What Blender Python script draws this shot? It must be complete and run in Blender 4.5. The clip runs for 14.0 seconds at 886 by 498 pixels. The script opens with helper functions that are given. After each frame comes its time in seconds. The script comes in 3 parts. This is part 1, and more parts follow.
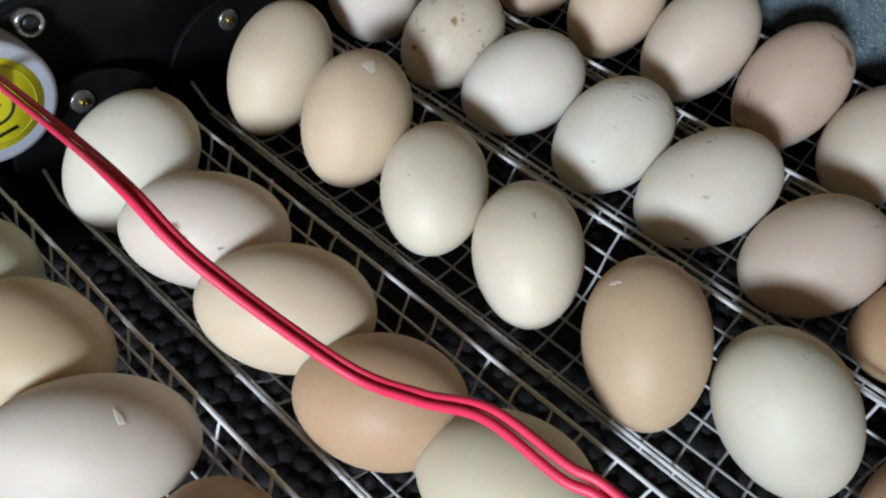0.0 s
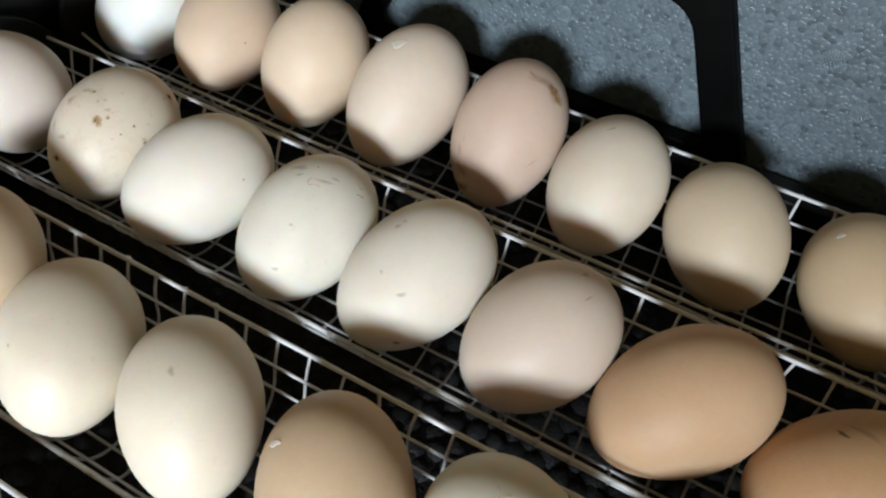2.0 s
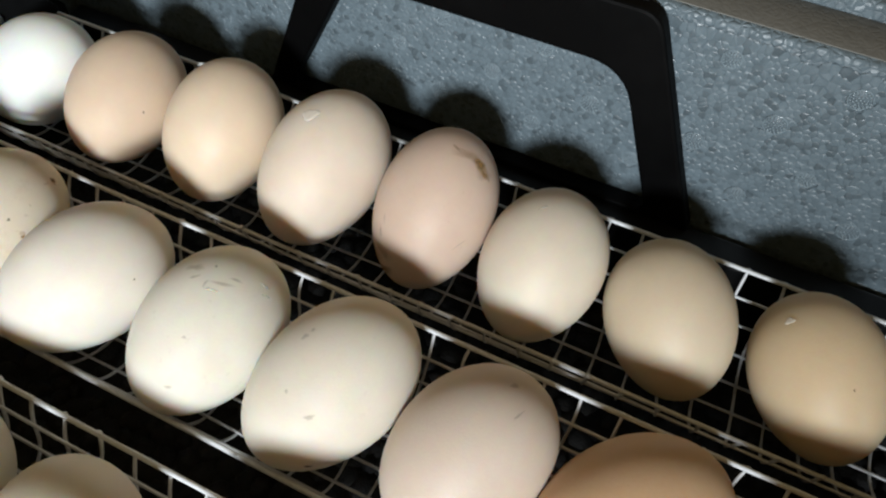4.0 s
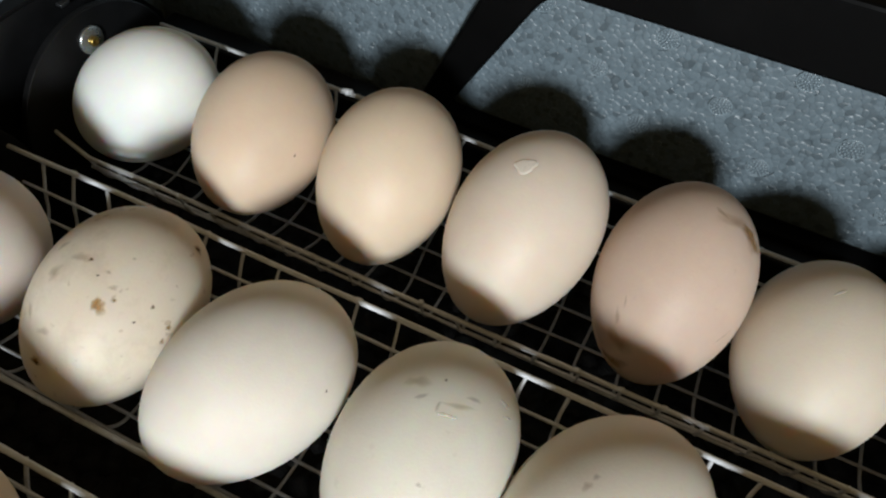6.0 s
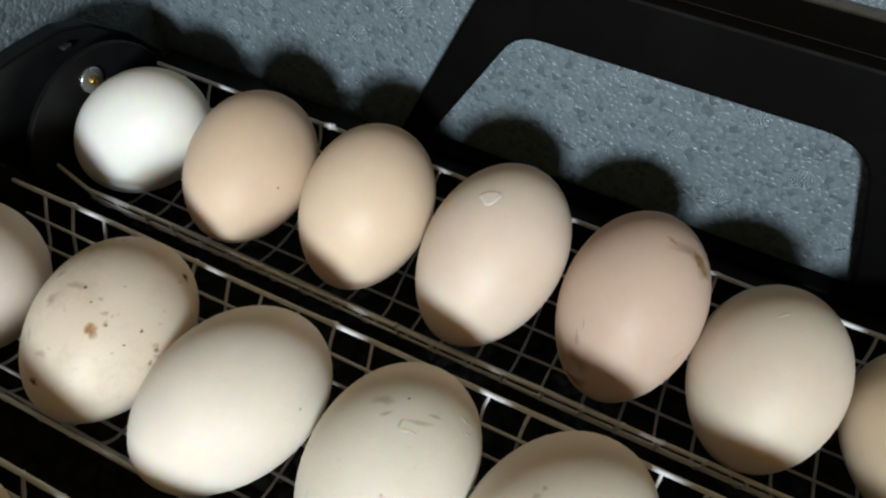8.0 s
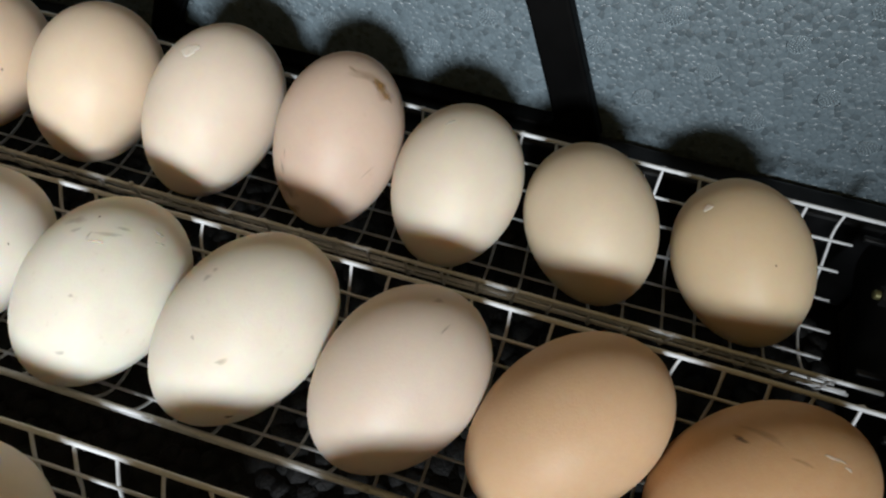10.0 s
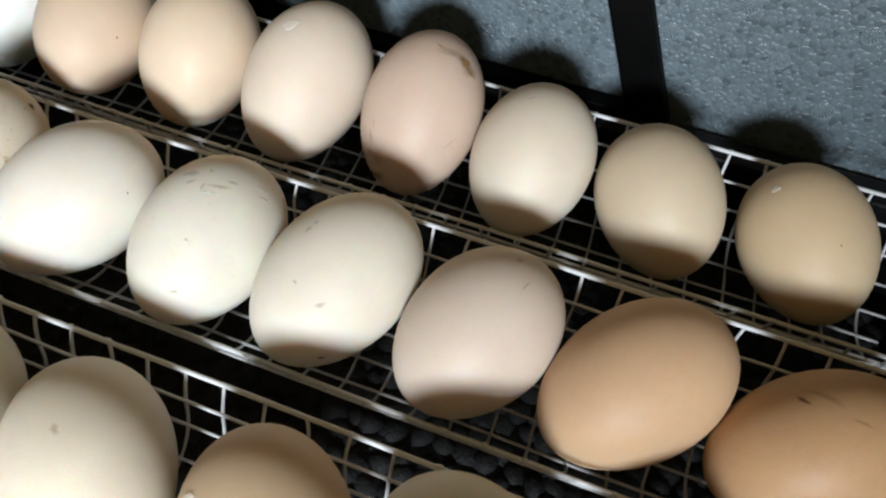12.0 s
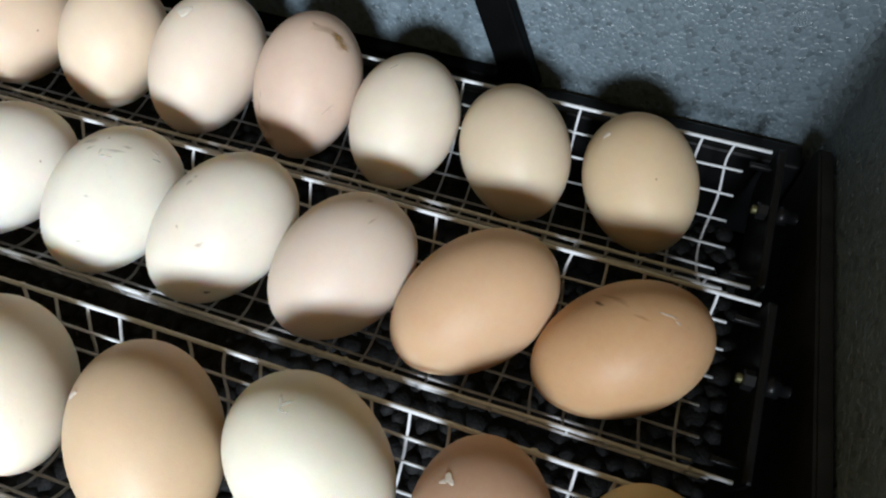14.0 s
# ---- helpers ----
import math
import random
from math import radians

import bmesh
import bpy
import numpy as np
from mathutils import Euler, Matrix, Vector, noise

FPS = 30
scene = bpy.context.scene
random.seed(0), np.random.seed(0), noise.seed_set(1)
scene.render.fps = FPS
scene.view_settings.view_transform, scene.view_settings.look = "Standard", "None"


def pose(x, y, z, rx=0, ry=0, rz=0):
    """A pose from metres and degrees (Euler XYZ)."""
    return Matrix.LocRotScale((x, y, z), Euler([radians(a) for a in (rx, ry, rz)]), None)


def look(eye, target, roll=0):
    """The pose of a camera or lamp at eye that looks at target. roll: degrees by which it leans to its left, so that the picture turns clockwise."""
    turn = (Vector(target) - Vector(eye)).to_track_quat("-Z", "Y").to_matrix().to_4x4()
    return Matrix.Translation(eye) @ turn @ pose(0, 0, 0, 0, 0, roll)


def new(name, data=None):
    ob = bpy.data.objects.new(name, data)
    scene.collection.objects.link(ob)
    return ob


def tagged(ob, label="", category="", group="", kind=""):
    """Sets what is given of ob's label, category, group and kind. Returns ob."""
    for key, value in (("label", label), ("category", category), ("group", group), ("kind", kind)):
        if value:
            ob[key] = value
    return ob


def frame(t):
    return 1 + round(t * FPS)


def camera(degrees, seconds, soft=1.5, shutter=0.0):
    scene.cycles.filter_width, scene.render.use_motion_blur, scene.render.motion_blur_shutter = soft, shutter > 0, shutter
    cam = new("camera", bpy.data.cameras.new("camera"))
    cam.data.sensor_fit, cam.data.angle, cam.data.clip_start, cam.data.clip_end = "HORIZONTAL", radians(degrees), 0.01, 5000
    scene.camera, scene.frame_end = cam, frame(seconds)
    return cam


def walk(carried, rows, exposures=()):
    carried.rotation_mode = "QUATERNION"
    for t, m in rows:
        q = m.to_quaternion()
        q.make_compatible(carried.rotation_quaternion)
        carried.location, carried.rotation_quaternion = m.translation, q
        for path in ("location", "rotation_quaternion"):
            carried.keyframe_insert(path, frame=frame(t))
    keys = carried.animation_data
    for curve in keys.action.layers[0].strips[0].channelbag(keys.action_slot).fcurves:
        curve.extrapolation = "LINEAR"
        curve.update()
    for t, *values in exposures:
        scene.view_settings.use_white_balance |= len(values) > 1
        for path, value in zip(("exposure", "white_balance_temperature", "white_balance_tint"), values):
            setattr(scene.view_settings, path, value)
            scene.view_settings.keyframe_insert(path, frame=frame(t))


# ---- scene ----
cam = camera(65.7, 14.0, soft=2.2)
PATH = [
    (0, (0.115, -0.235, 0.206), (-0.621, 0.647, -1.431), 2.6),
    (0.5, (0.11, -0.212, 0.204), (-0.604, 0.747, -1.4), 2.5),
    (1, (0.112, -0.200, 0.200), (-0.558, 0.779, -1.410), 2.8),
    (1.5, (0.126, -0.176, 0.203), (-0.485, 0.823, -1.420), 2.0),
    (2, (0.146, -0.145, 0.190), (-0.390, 0.936, -1.405), 2.8),
    (2.5, (0.146, -0.111, 0.186), (-0.284, 0.986, -1.428), 4.4),
    (2.7, (0.146, -0.103, 0.187), (-0.287, 0.994, -1.428), 3.7),
    (4.8, (0.128, -0.105, 0.191), (-0.321, 1.045, -1.382), 5.5),
    (5, (0.108, -0.096, 0.185), (-0.291, 1.017, -1.428), 5.8),
    (5.5, (0.070, -0.090, 0.172), (-0.341, 1.040, -1.426), 5.3),
    (6, (0.056, -0.087, 0.161), (-0.367, 1.044, -1.433), 6.0),
    (6.5, (0.051, -0.085, 0.163), (-0.398, 1.069, -1.408), 4.9),
    (7, (0.055, -0.078, 0.164), (-0.378, 1.093, -1.398), 6.0),
    (7.5, (0.062, -0.083, 0.168), (-0.390, 1.082, -1.392), 5.3),
    (8, (0.068, -0.088, 0.174), (-0.396, 1.068, -1.390), 4.7),
    (8.5, (0.102, -0.096, 0.180), (-0.276, 1.077, -1.395), 4.9),
    (9, (0.135, -0.115, 0.175), (-0.122, 1.081, -1.407), 7.2),
    (9.2, (0.144, -0.117, 0.171), (-0.103, 1.031, -1.449), 6.6),
    (11.3, (0.153, -0.092, 0.175), (-0.109, 1.080, -1.412), 4.5),
    (11.5, (0.149, -0.099, 0.177), (-0.136, 1.053, -1.431), 4.5),
    (12, (0.143, -0.129, 0.176), (-0.200, 0.992, -1.445), 4.2),
    (12.5, (0.157, -0.149, 0.182), (-0.208, 0.934, -1.459), 2.6),
    (13, (0.162, -0.153, 0.187), (-0.206, 0.913, -1.463), 1.6),
    (13.5, (0.181, -0.154, 0.189), (-0.173, 0.880, -1.486), 1.8),
    (14, (0.198, -0.146, 0.194), (-0.148, 0.964, -1.432), 1.5),
]
EXPOSURES = [
    (0.0, -0.47, 6200, 10),
    (1.0, -0.39, 6250, 10),
    (1.5, -0.3, 6450, 10),
    (2.0, -0.08, 6550, 10),
    (2.7, 0.06, 6700, 10),
    (5.0, -0.05, 6850, 10),
    (5.5, -0.17, 6850, 10),
    (6.5, -0.2, 6850, 10),
    (7.5, -0.14, 6850, 10),
    (8.5, -0.08, 6850, 10),
    (9.0, 0.02, 6850, 10),
    (11.5, 0.01, 6850, 10),
    (12.0, 0.11, 6650, 10),
    (12.5, -0.15, 6300, 10),
    (13.0, -0.08, 6250, 10),
    (13.5, 0.08, 6300, 10),
    (14.0, 0.24, 6400, 10),
]
walk(cam, [(t, look(eye, target, roll)) for t, eye, target, roll in PATH], EXPOSURES)
AMBIENT, LAMP = 0.130, 56.5

# ---------------------------------------------------------------- light
world = bpy.data.worlds.new("room")
world.use_nodes = True
scene.world = world
bg = world.node_tree.nodes["Background"]
bg.inputs[0].default_value = (1.0, 0.74, 0.34, 1)
bg.inputs[1].default_value = AMBIENT
lamp = bpy.data.lights.new("torch", "SPOT")
lamp.energy, lamp.shadow_soft_size, lamp.color = LAMP, 0.082, (0.84, 0.92, 1.0)
lamp.spot_size, lamp.spot_blend = radians(64), 1.0
new("torch", lamp).matrix_world = look((0.293, -0.80, 0.355), (-0.145, 0.160, 0.100))


# ---------------------------------------------------------------- materials
def srgb(r, g, b):
    return tuple(c / 12.92 if c <= 0.04045 else ((c + 0.055) / 1.055) ** 2.4 for c in (r, g, b)) + (1,)


class Mat:
    """A node material with a few short-cuts."""

    def __init__(self, name, base=(0.5, 0.5, 0.5, 1), rough=0.5, metal=0.0, spec=0.5):
        self.m = bpy.data.materials.new(name)
        self.m.use_nodes = True
        self.t = self.m.node_tree
        self.b = self.t.nodes["Principled BSDF"]
        self.b.inputs["Base Color"].default_value = base
        self.b.inputs["Roughness"].default_value = rough
        self.b.inputs["Metallic"].default_value = metal
        self.b.inputs["Specular IOR Level"].default_value = spec

    def node(self, kind, **kw):
        n = self.t.nodes.new(kind)
        for k, v in kw.items():
            n.inputs[k.replace("_", " ")].default_value = v
        return n

    def link(self, a, b):
        self.t.links.new(a, b)

    def coords(self, which="Object"):
        return self.t.nodes.new("ShaderNodeTexCoord").outputs[which]

    def noise(self, scale, detail=4, rough=0.55, vec=None):
        n = self.node("ShaderNodeTexNoise", Scale=scale, Detail=detail, Roughness=rough)
        self.link(vec or self.coords(), n.inputs["Vector"])
        return n.outputs["Fac"]

    def ramp(self, fac, stops):
        r = self.t.nodes.new("ShaderNodeValToRGB")
        e = r.color_ramp.elements
        while len(e) < len(stops):
            e.new(0.5)
        for el, (p, c) in zip(e, stops):
            el.position, el.color = p, c if len(c) == 4 else (*c, 1)
        self.link(fac, r.inputs["Fac"])
        return r.outputs["Color"]

    def mix(self, fac, a, b, mode="MIX"):
        n = self.t.nodes.new("ShaderNodeMix")
        n.data_type, n.blend_type = "RGBA", mode
        for s, v in ((n.inputs[0], fac), (n.inputs[6], a), (n.inputs[7], b)):
            if isinstance(v, bpy.types.NodeSocket):
                self.link(v, s)
            else:
                s.default_value = v
        return n.outputs[2]

    def math(self, op, a, b=0.0):
        n = self.t.nodes.new("ShaderNodeMath")
        n.operation = op
        for s, v in zip(n.inputs, (a, b)):
            if isinstance(v, bpy.types.NodeSocket):
                self.link(v, s)
            else:
                s.default_value = v
        return n.outputs[0]

    def bump(self, height, strength=0.3, dist=0.001):
        n = self.node("ShaderNodeBump", Strength=strength, Distance=dist)
        self.link(height, n.inputs["Height"])
        self.link(n.outputs["Normal"], self.b.inputs["Normal"])

    def colour(self, sock):
        self.link(sock, self.b.inputs["Base Color"])

    def roughness(self, sock):
        self.link(sock, self.b.inputs["Roughness"])


def shell_material():
    """Egg shell: its colour is the object's own colour, its soiling the alpha."""
    m = Mat("egg_shell", rough=0.5, spec=0.36)
    info = m.t.nodes.new("ShaderNodeObjectInfo")
    co = m.coords()
    off = m.t.nodes.new("ShaderNodeVectorMath")
    m.link(co, off.inputs[0])
    comb = m.t.nodes.new("ShaderNodeCombineXYZ")
    for s in comb.inputs:
        m.link(info.outputs["Random"], s)
    m.link(comb.outputs[0], off.inputs[1])
    v = off.outputs[0]
    big = m.noise(45, 3, 0.5, v)
    fine = m.noise(420, 3, 0.6, v)
    base = m.mix(m.math("MULTIPLY", m.ramp(big, [(0.35, (0, 0, 0)), (0.75, (1, 1, 1))]), 0.16),
                 info.outputs["Color"], srgb(0.62, 0.47, 0.35))
    base = m.mix(m.math("MULTIPLY", m.ramp(fine, [(0.35, (1, 1, 1)), (0.65, (0, 0, 0))]), 0.03), base, srgb(0.95, 0.9, 0.82))
    # soiling: smears and specks, by the alpha
    smear = m.ramp(m.noise(75, 6, 0.7, v), [(0.52, (0, 0, 0)), (0.70, (1, 1, 1))])
    specks = m.ramp(m.noise(330, 2, 0.5, v), [(0.67, (0, 0, 0)), (0.74, (0.8, 0.8, 0.8))])
    dirt = m.math("MULTIPLY", m.math("MAXIMUM", m.math("MULTIPLY", smear, 0.45), specks), info.outputs["Alpha"])
    base = m.mix(dirt, base, srgb(0.52, 0.42, 0.29))
    m.colour(base)
    m.roughness(m.math("ADD", m.math("MULTIPLY", big, 0.2), 0.42))
    m.b.inputs["Subsurface Weight"].default_value = 0.8
    m.b.inputs["Subsurface Radius"].default_value = (1.0, 0.62, 0.36)
    m.b.inputs["Subsurface Scale"].default_value = 0.009
    m.bump(m.noise(1500, 2, 0.6, v), 0.12, 0.0004)
    return m.m


def foam_material(name, col, wet, bump=0.5, shine=0.5, cells=True):
    """Expanded bead foam: mottled skin with a damp sheen; cells of about 3 mm where the mesh has none of its own."""
    m = Mat(name, rough=0.4, spec=shine)
    co = m.coords()
    dark = tuple(c * 0.55 for c in col[:3]) + (1,)
    lite = tuple(min(1, c * 1.22) for c in col[:3]) + (1,)
    base = m.mix(m.ramp(m.noise(14, 5, 0.6, co), [(0.35, (0, 0, 0)), (0.7, (0.45, 0.45, 0.45))]), col, lite)
    base = m.mix(m.ramp(m.noise(210, 4, 0.65, co), [(0.50, (0, 0, 0)), (0.74, (0.6, 0.6, 0.6))]), base, dark)
    base = m.mix(m.ramp(m.noise(900, 3, 0.6, co), [(0.45, (0, 0, 0)), (0.70, (0.4, 0.4, 0.4))]), base, lite)
    if not cells:
        each = m.t.nodes.new("ShaderNodeNewGeometry").outputs["Random Per Island"]
        base = m.mix(m.ramp(each, [(0.0, (0.8, 0.8, 0.8)), (0.28, (0, 0, 0))]), base, dark)
        base = m.mix(m.ramp(each, [(0.6, (0, 0, 0)), (1.0, (0.4, 0.4, 0.4))]), base, lite)
    m.colour(base)
    m.roughness(m.math("ADD", m.math("MULTIPLY", m.noise(60, 3, 0.55, co), 0.35), wet))
    h = m.math("ADD", m.math("MULTIPLY", m.noise(1300, 3, 0.6, co), 0.35), m.math("MULTIPLY", m.noise(300, 3, 0.55, co), 0.5))
    if cells:
        edge = m.node("ShaderNodeTexVoronoi", Scale=360.0)
        edge.feature = "DISTANCE_TO_EDGE"
        m.link(co, edge.inputs["Vector"])
        h = m.math("ADD", h, m.ramp(edge.outputs["Distance"], [(0.0, (0, 0, 0)), (0.22, (1, 1, 1))]))
    m.bump(h, bump, 0.0008)
    return m.m


def plastic_material(name, base, rough, spec=0.22):
    m = Mat(name, srgb(*base), rough, spec=spec)
    n = m.noise(28, 5, 0.65)
    m.colour(m.mix(m.ramp(n, [(0.45, (0, 0, 0)), (0.8, (1, 1, 1))]), srgb(*base), srgb(*(min(1, c * 1.5 + 0.02) for c in base))))
    m.roughness(m.math("ADD", m.math("MULTIPLY", m.noise(90, 4), 0.3), rough - 0.12))
    m.bump(m.noise(700, 3), 0.12, 0.0003)
    return m.m


def wire_material():
    """Galvanised wire: grey-white zinc with brown rust flecks."""
    m = Mat("galvanised_wire", rough=0.5, metal=0.0, spec=0.4)
    co = m.coords()
    n = m.noise(55, 5, 0.7, co)
    f = m.noise(420, 3, 0.6, co)
    zinc = m.mix(f, srgb(0.74, 0.75, 0.76), srgb(0.90, 0.91, 0.92))
    m.colour(m.mix(m.ramp(n, [(0.56, (0, 0, 0)), (0.80, (0.35, 0.35, 0.35))]), zinc, srgb(0.55, 0.46, 0.36)))
    m.roughness(m.math("ADD", m.math("MULTIPLY", f, 0.3), 0.50))
    m.bump(f, 0.3, 0.0004)
    return m.m


def simple_material(name, base, rough=0.5, metal=0.0, scale=200, amount=0.25, cover=1.0):
    m = Mat(name, srgb(*base), rough, metal)
    n = m.noise(scale, 4, 0.6)
    if cover < 1:
        fade = m.t.nodes.new("ShaderNodeAttribute")
        fade.attribute_name = "fade"
        k = m.math("MULTIPLY", fade.outputs["Fac"], m.math("ADD", m.math("MULTIPLY", n, 0.9), 0.5))
        m.link(m.math("MULTIPLY", m.ramp(k, [(0.0, (0, 0, 0)), (0.95, (1, 1, 1))]), cover), m.b.inputs["Alpha"])
    m.colour(m.mix(m.math("MULTIPLY", n, amount), srgb(*base), srgb(*(c * 0.55 for c in base))))
    m.roughness(m.math("ADD", m.math("MULTIPLY", n, 0.25), max(0.05, rough - 0.12)))
    return m.m


SHELL = shell_material()
FOAM = foam_material("grey_bead_foam", srgb(0.378, 0.430, 0.458), 0.22, 0.5, 0.5)
FOAM_SKIN = foam_material("grey_foam_cells", srgb(0.378, 0.430, 0.458), 0.20, 0.40, 0.55, False)
FOAM_RIM = foam_material("beige_foam_rim", srgb(0.41, 0.405, 0.385), 0.45, 0.15)
FOAM_MARK = simple_material("foam_vent_dots", (0.50, 0.56, 0.59), 0.22)
# disc toned darker to stand for shade in the gaps between dots
FOAM_DISC = simple_material("foam_vent_disc", (0.36, 0.41, 0.44), 0.5)
FOAM_FLOOR = foam_material("black_bead_foam", srgb(0.125, 0.127, 0.131), 0.52, 0.3, 0.3)
PLASTIC = plastic_material("black_plastic", (0.062, 0.064, 0.068), 0.36)
PLASTIC_MATT = plastic_material("matt_black_plastic", (0.012, 0.012, 0.013), 0.6, 0.08)
PLASTIC_DULL = plastic_material("dull_black_plastic", (0.13, 0.13, 0.125), 0.6)
WIRE = wire_material()
STEEL = simple_material("zinc_steel", (0.78, 0.80, 0.80), 0.28, 0.9)
DARK_STEEL = simple_material("dark_steel", (0.30, 0.31, 0.32), 0.4, 0.8)
BRASS = simple_material("brass", (0.62, 0.52, 0.28), 0.35, 0.9)
DULL_BRASS = simple_material("dull_brass", (0.40, 0.39, 0.26), 0.5, 0.6)
BLACK_STEEL = simple_material("blackened_steel", (0.10, 0.10, 0.10), 0.5, 0.5)
RED = simple_material("red_pvc", (0.90, 0.20, 0.34), 0.5, 0.0, 150, 0.2)
PALE_ZINC = simple_material("pale_zinc", (0.80, 0.82, 0.88), 0.5, 0.3)
RING_INK = simple_material("olive_print", (0.70, 0.68, 0.16), 0.5)
YELLOW = simple_material("yellow_paper", (0.93, 0.90, 0.10), 0.5)
BLACK_INK = simple_material("black_print", (0.06, 0.06, 0.05), 0.5)
STAIN = simple_material("brown_droppings", (0.66, 0.50, 0.27), 0.8, 0.0, 600, 0.35, 0.66)
GREY_STAIN = simple_material("grey_brown_smudge", (0.57, 0.47, 0.32), 0.6, 0.0, 350, 0.4, 0.30)
CHIP = simple_material("pale_shell_flake", (0.96, 0.93, 0.88), 0.4, 0.0, 700, 0.10, 0.70)
DARK_SPOT = simple_material("dark_speck", (0.36, 0.27, 0.19), 0.8, 0.0, 700, 0.3, 0.85)


# ---------------------------------------------------------------- mesh helpers
def finish(name, bm, material, smooth=True):
    me = bpy.data.meshes.new(name)
    bm.normal_update()
    bm.to_mesh(me)
    bm.free()
    me.materials.append(material)
    if smooth:
        for p in me.polygons:
            p.use_smooth = True
    return me


def part(name, bm, material, parent=None, label="", smooth=True):
    ob = new(name, bm if isinstance(bm, bpy.types.Mesh) else finish(name, bm, material, smooth))
    ob.parent = parent
    return tagged(ob, label) if label else ob


def box(bm, x0, x1, y0, y1, z0, z1, bevel=0.0, seg=2):
    r = bmesh.ops.create_cube(bm, size=1, matrix=Matrix.Translation(((x0 + x1) / 2, (y0 + y1) / 2, (z0 + z1) / 2)) @ Matrix.Diagonal((x1 - x0, y1 - y0, z1 - z0, 1)))
    if bevel:
        edges = list({e for v in r["verts"] for e in v.link_edges})
        bmesh.ops.bevel(bm, geom=edges, offset=bevel, segments=seg, affect="EDGES", profile=0.5)


def tube(bm, pts, radius, sides=7, wobble=0.0):
    """A round wire along the points, with capped ends."""
    pts = [Vector(p) for p in pts]
    rings = []
    up = None
    for i, p in enumerate(pts):
        d = (pts[min(i + 1, len(pts) - 1)] - pts[max(i - 1, 0)]).normalized()
        if up is None:
            up = d.orthogonal().normalized()
        up = (up - d * up.dot(d)).normalized()
        side = d.cross(up)
        r = radius * (1 + wobble * noise.noise(p * 260))
        rings.append([bm.verts.new(p + (up * math.cos(a) + side * math.sin(a)) * r) for a in (2 * math.pi * k / sides for k in range(sides))])
    for a, b in zip(rings, rings[1:]):
        for k in range(sides):
            bm.faces.new((a[k], a[(k + 1) % sides], b[(k + 1) % sides], b[k]))
    bm.faces.new(rings[0][::-1])
    bm.faces.new(rings[-1])


def spline(pts, n=12):
    """Catmull-Rom through the points."""
    pts = [Vector(p) for p in pts]
    pts = [2 * pts[0] - pts[1]] + pts + [2 * pts[-1] - pts[-2]]
    out = []
    for a, b, c, d in zip(pts, pts[1:], pts[2:], pts[3:]):
        for k in range(n):
            t = k / n
            out.append(0.5 * (2 * b + (c - a) * t + (2 * a - 5 * b + 4 * c - d) * t * t + (3 * b - a - 3 * c + d) * t ** 3))
    return out + [pts[-2]]


def lathe(bm, profile, sides=28, m=Matrix.Identity(4)):
    """Turn (radius, height) pairs round the z axis."""
    rings = []
    for r, h in profile:
        if r < 1e-7:
            rings.append([bm.verts.new(m @ Vector((0, 0, h)))])
        else:
            rings.append([bm.verts.new(m @ Vector((r * math.cos(a), r * math.sin(a), h))) for a in (2 * math.pi * k / sides for k in range(sides))])
    for a, b in zip(rings, rings[1:]):
        for k in range(sides):
            j = (k + 1) % sides
            if len(a) == 1 and len(b) > 1:
                bm.faces.new((a[0], b[j], b[k]))
            elif len(b) == 1 and len(a) > 1:
                bm.faces.new((a[k], a[j], b[0]))
            elif len(a) > 1:
                bm.faces.new((a[k], a[j], b[j], b[k]))


def slab(bm, outline, holes, y0, y1, bevel=0.0):
    """A plate in the xz plane from y0 to y1 with one hole of as many points as the outline, or none."""
    n = len(outline)
    loops = [[[bm.verts.new((x, y, z)) for x, z in lp] for y in (y0, y1)] for lp in [outline] + holes]
    for front, back in loops:
        for k in range(len(front)):
            bm.faces.new((front[k], front[(k + 1) % len(front)], back[(k + 1) % len(front)], back[k]))
    for s in (0, 1):
        if holes:
            a, b = loops[0][s], loops[1][s]
            for k in range(n):
                bm.faces.new((a[k], a[(k + 1) % n], b[(k + 1) % n], b[k]))
        else:
            bm.faces.new(loops[0][s])
    bmesh.ops.recalc_face_normals(bm, faces=bm.faces[:])
    if bevel:
        edges = [e for e in bm.edges if abs(e.verts[0].co.y - e.verts[1].co.y) < 1e-6 and len(e.link_faces) == 2 and abs(e.link_faces[0].normal.dot(e.link_faces[1].normal)) < 0.3]
        bmesh.ops.bevel(bm, geom=edges, offset=bevel, segments=2, affect="EDGES", profile=0.5)


def rounded(corners, radii, steps=6):
    """A polygon with rounded corners, steps + 1 points for each corner."""
    out = []
    n = len(corners)
    for i, (c, r) in enumerate(zip(corners, radii)):
        c = Vector(c)
        a = (Vector(corners[i - 1]) - c).normalized()
        b = (Vector(corners[(i + 1) % n]) - c).normalized()
        for k in range(steps + 1):
            t = k / steps
            p = c + a * r * (1 - t) ** 2 + b * r * t ** 2
            out.append((p.x, p.y))
    return out


# ---------------------------------------------------------------- the foam box
X0, X1, Y0, Y1 = -0.160, 0.2895, -0.66, 0.1078   # inner faces
RIM, FLOOR = 0.0668, -0.072


def foam_wall(name, b, label):
    bm = bmesh.new()
    box(bm, *b, 0.0025, 3)
    return tagged(part(name, bm, FOAM), label, "wall", kind="structure")


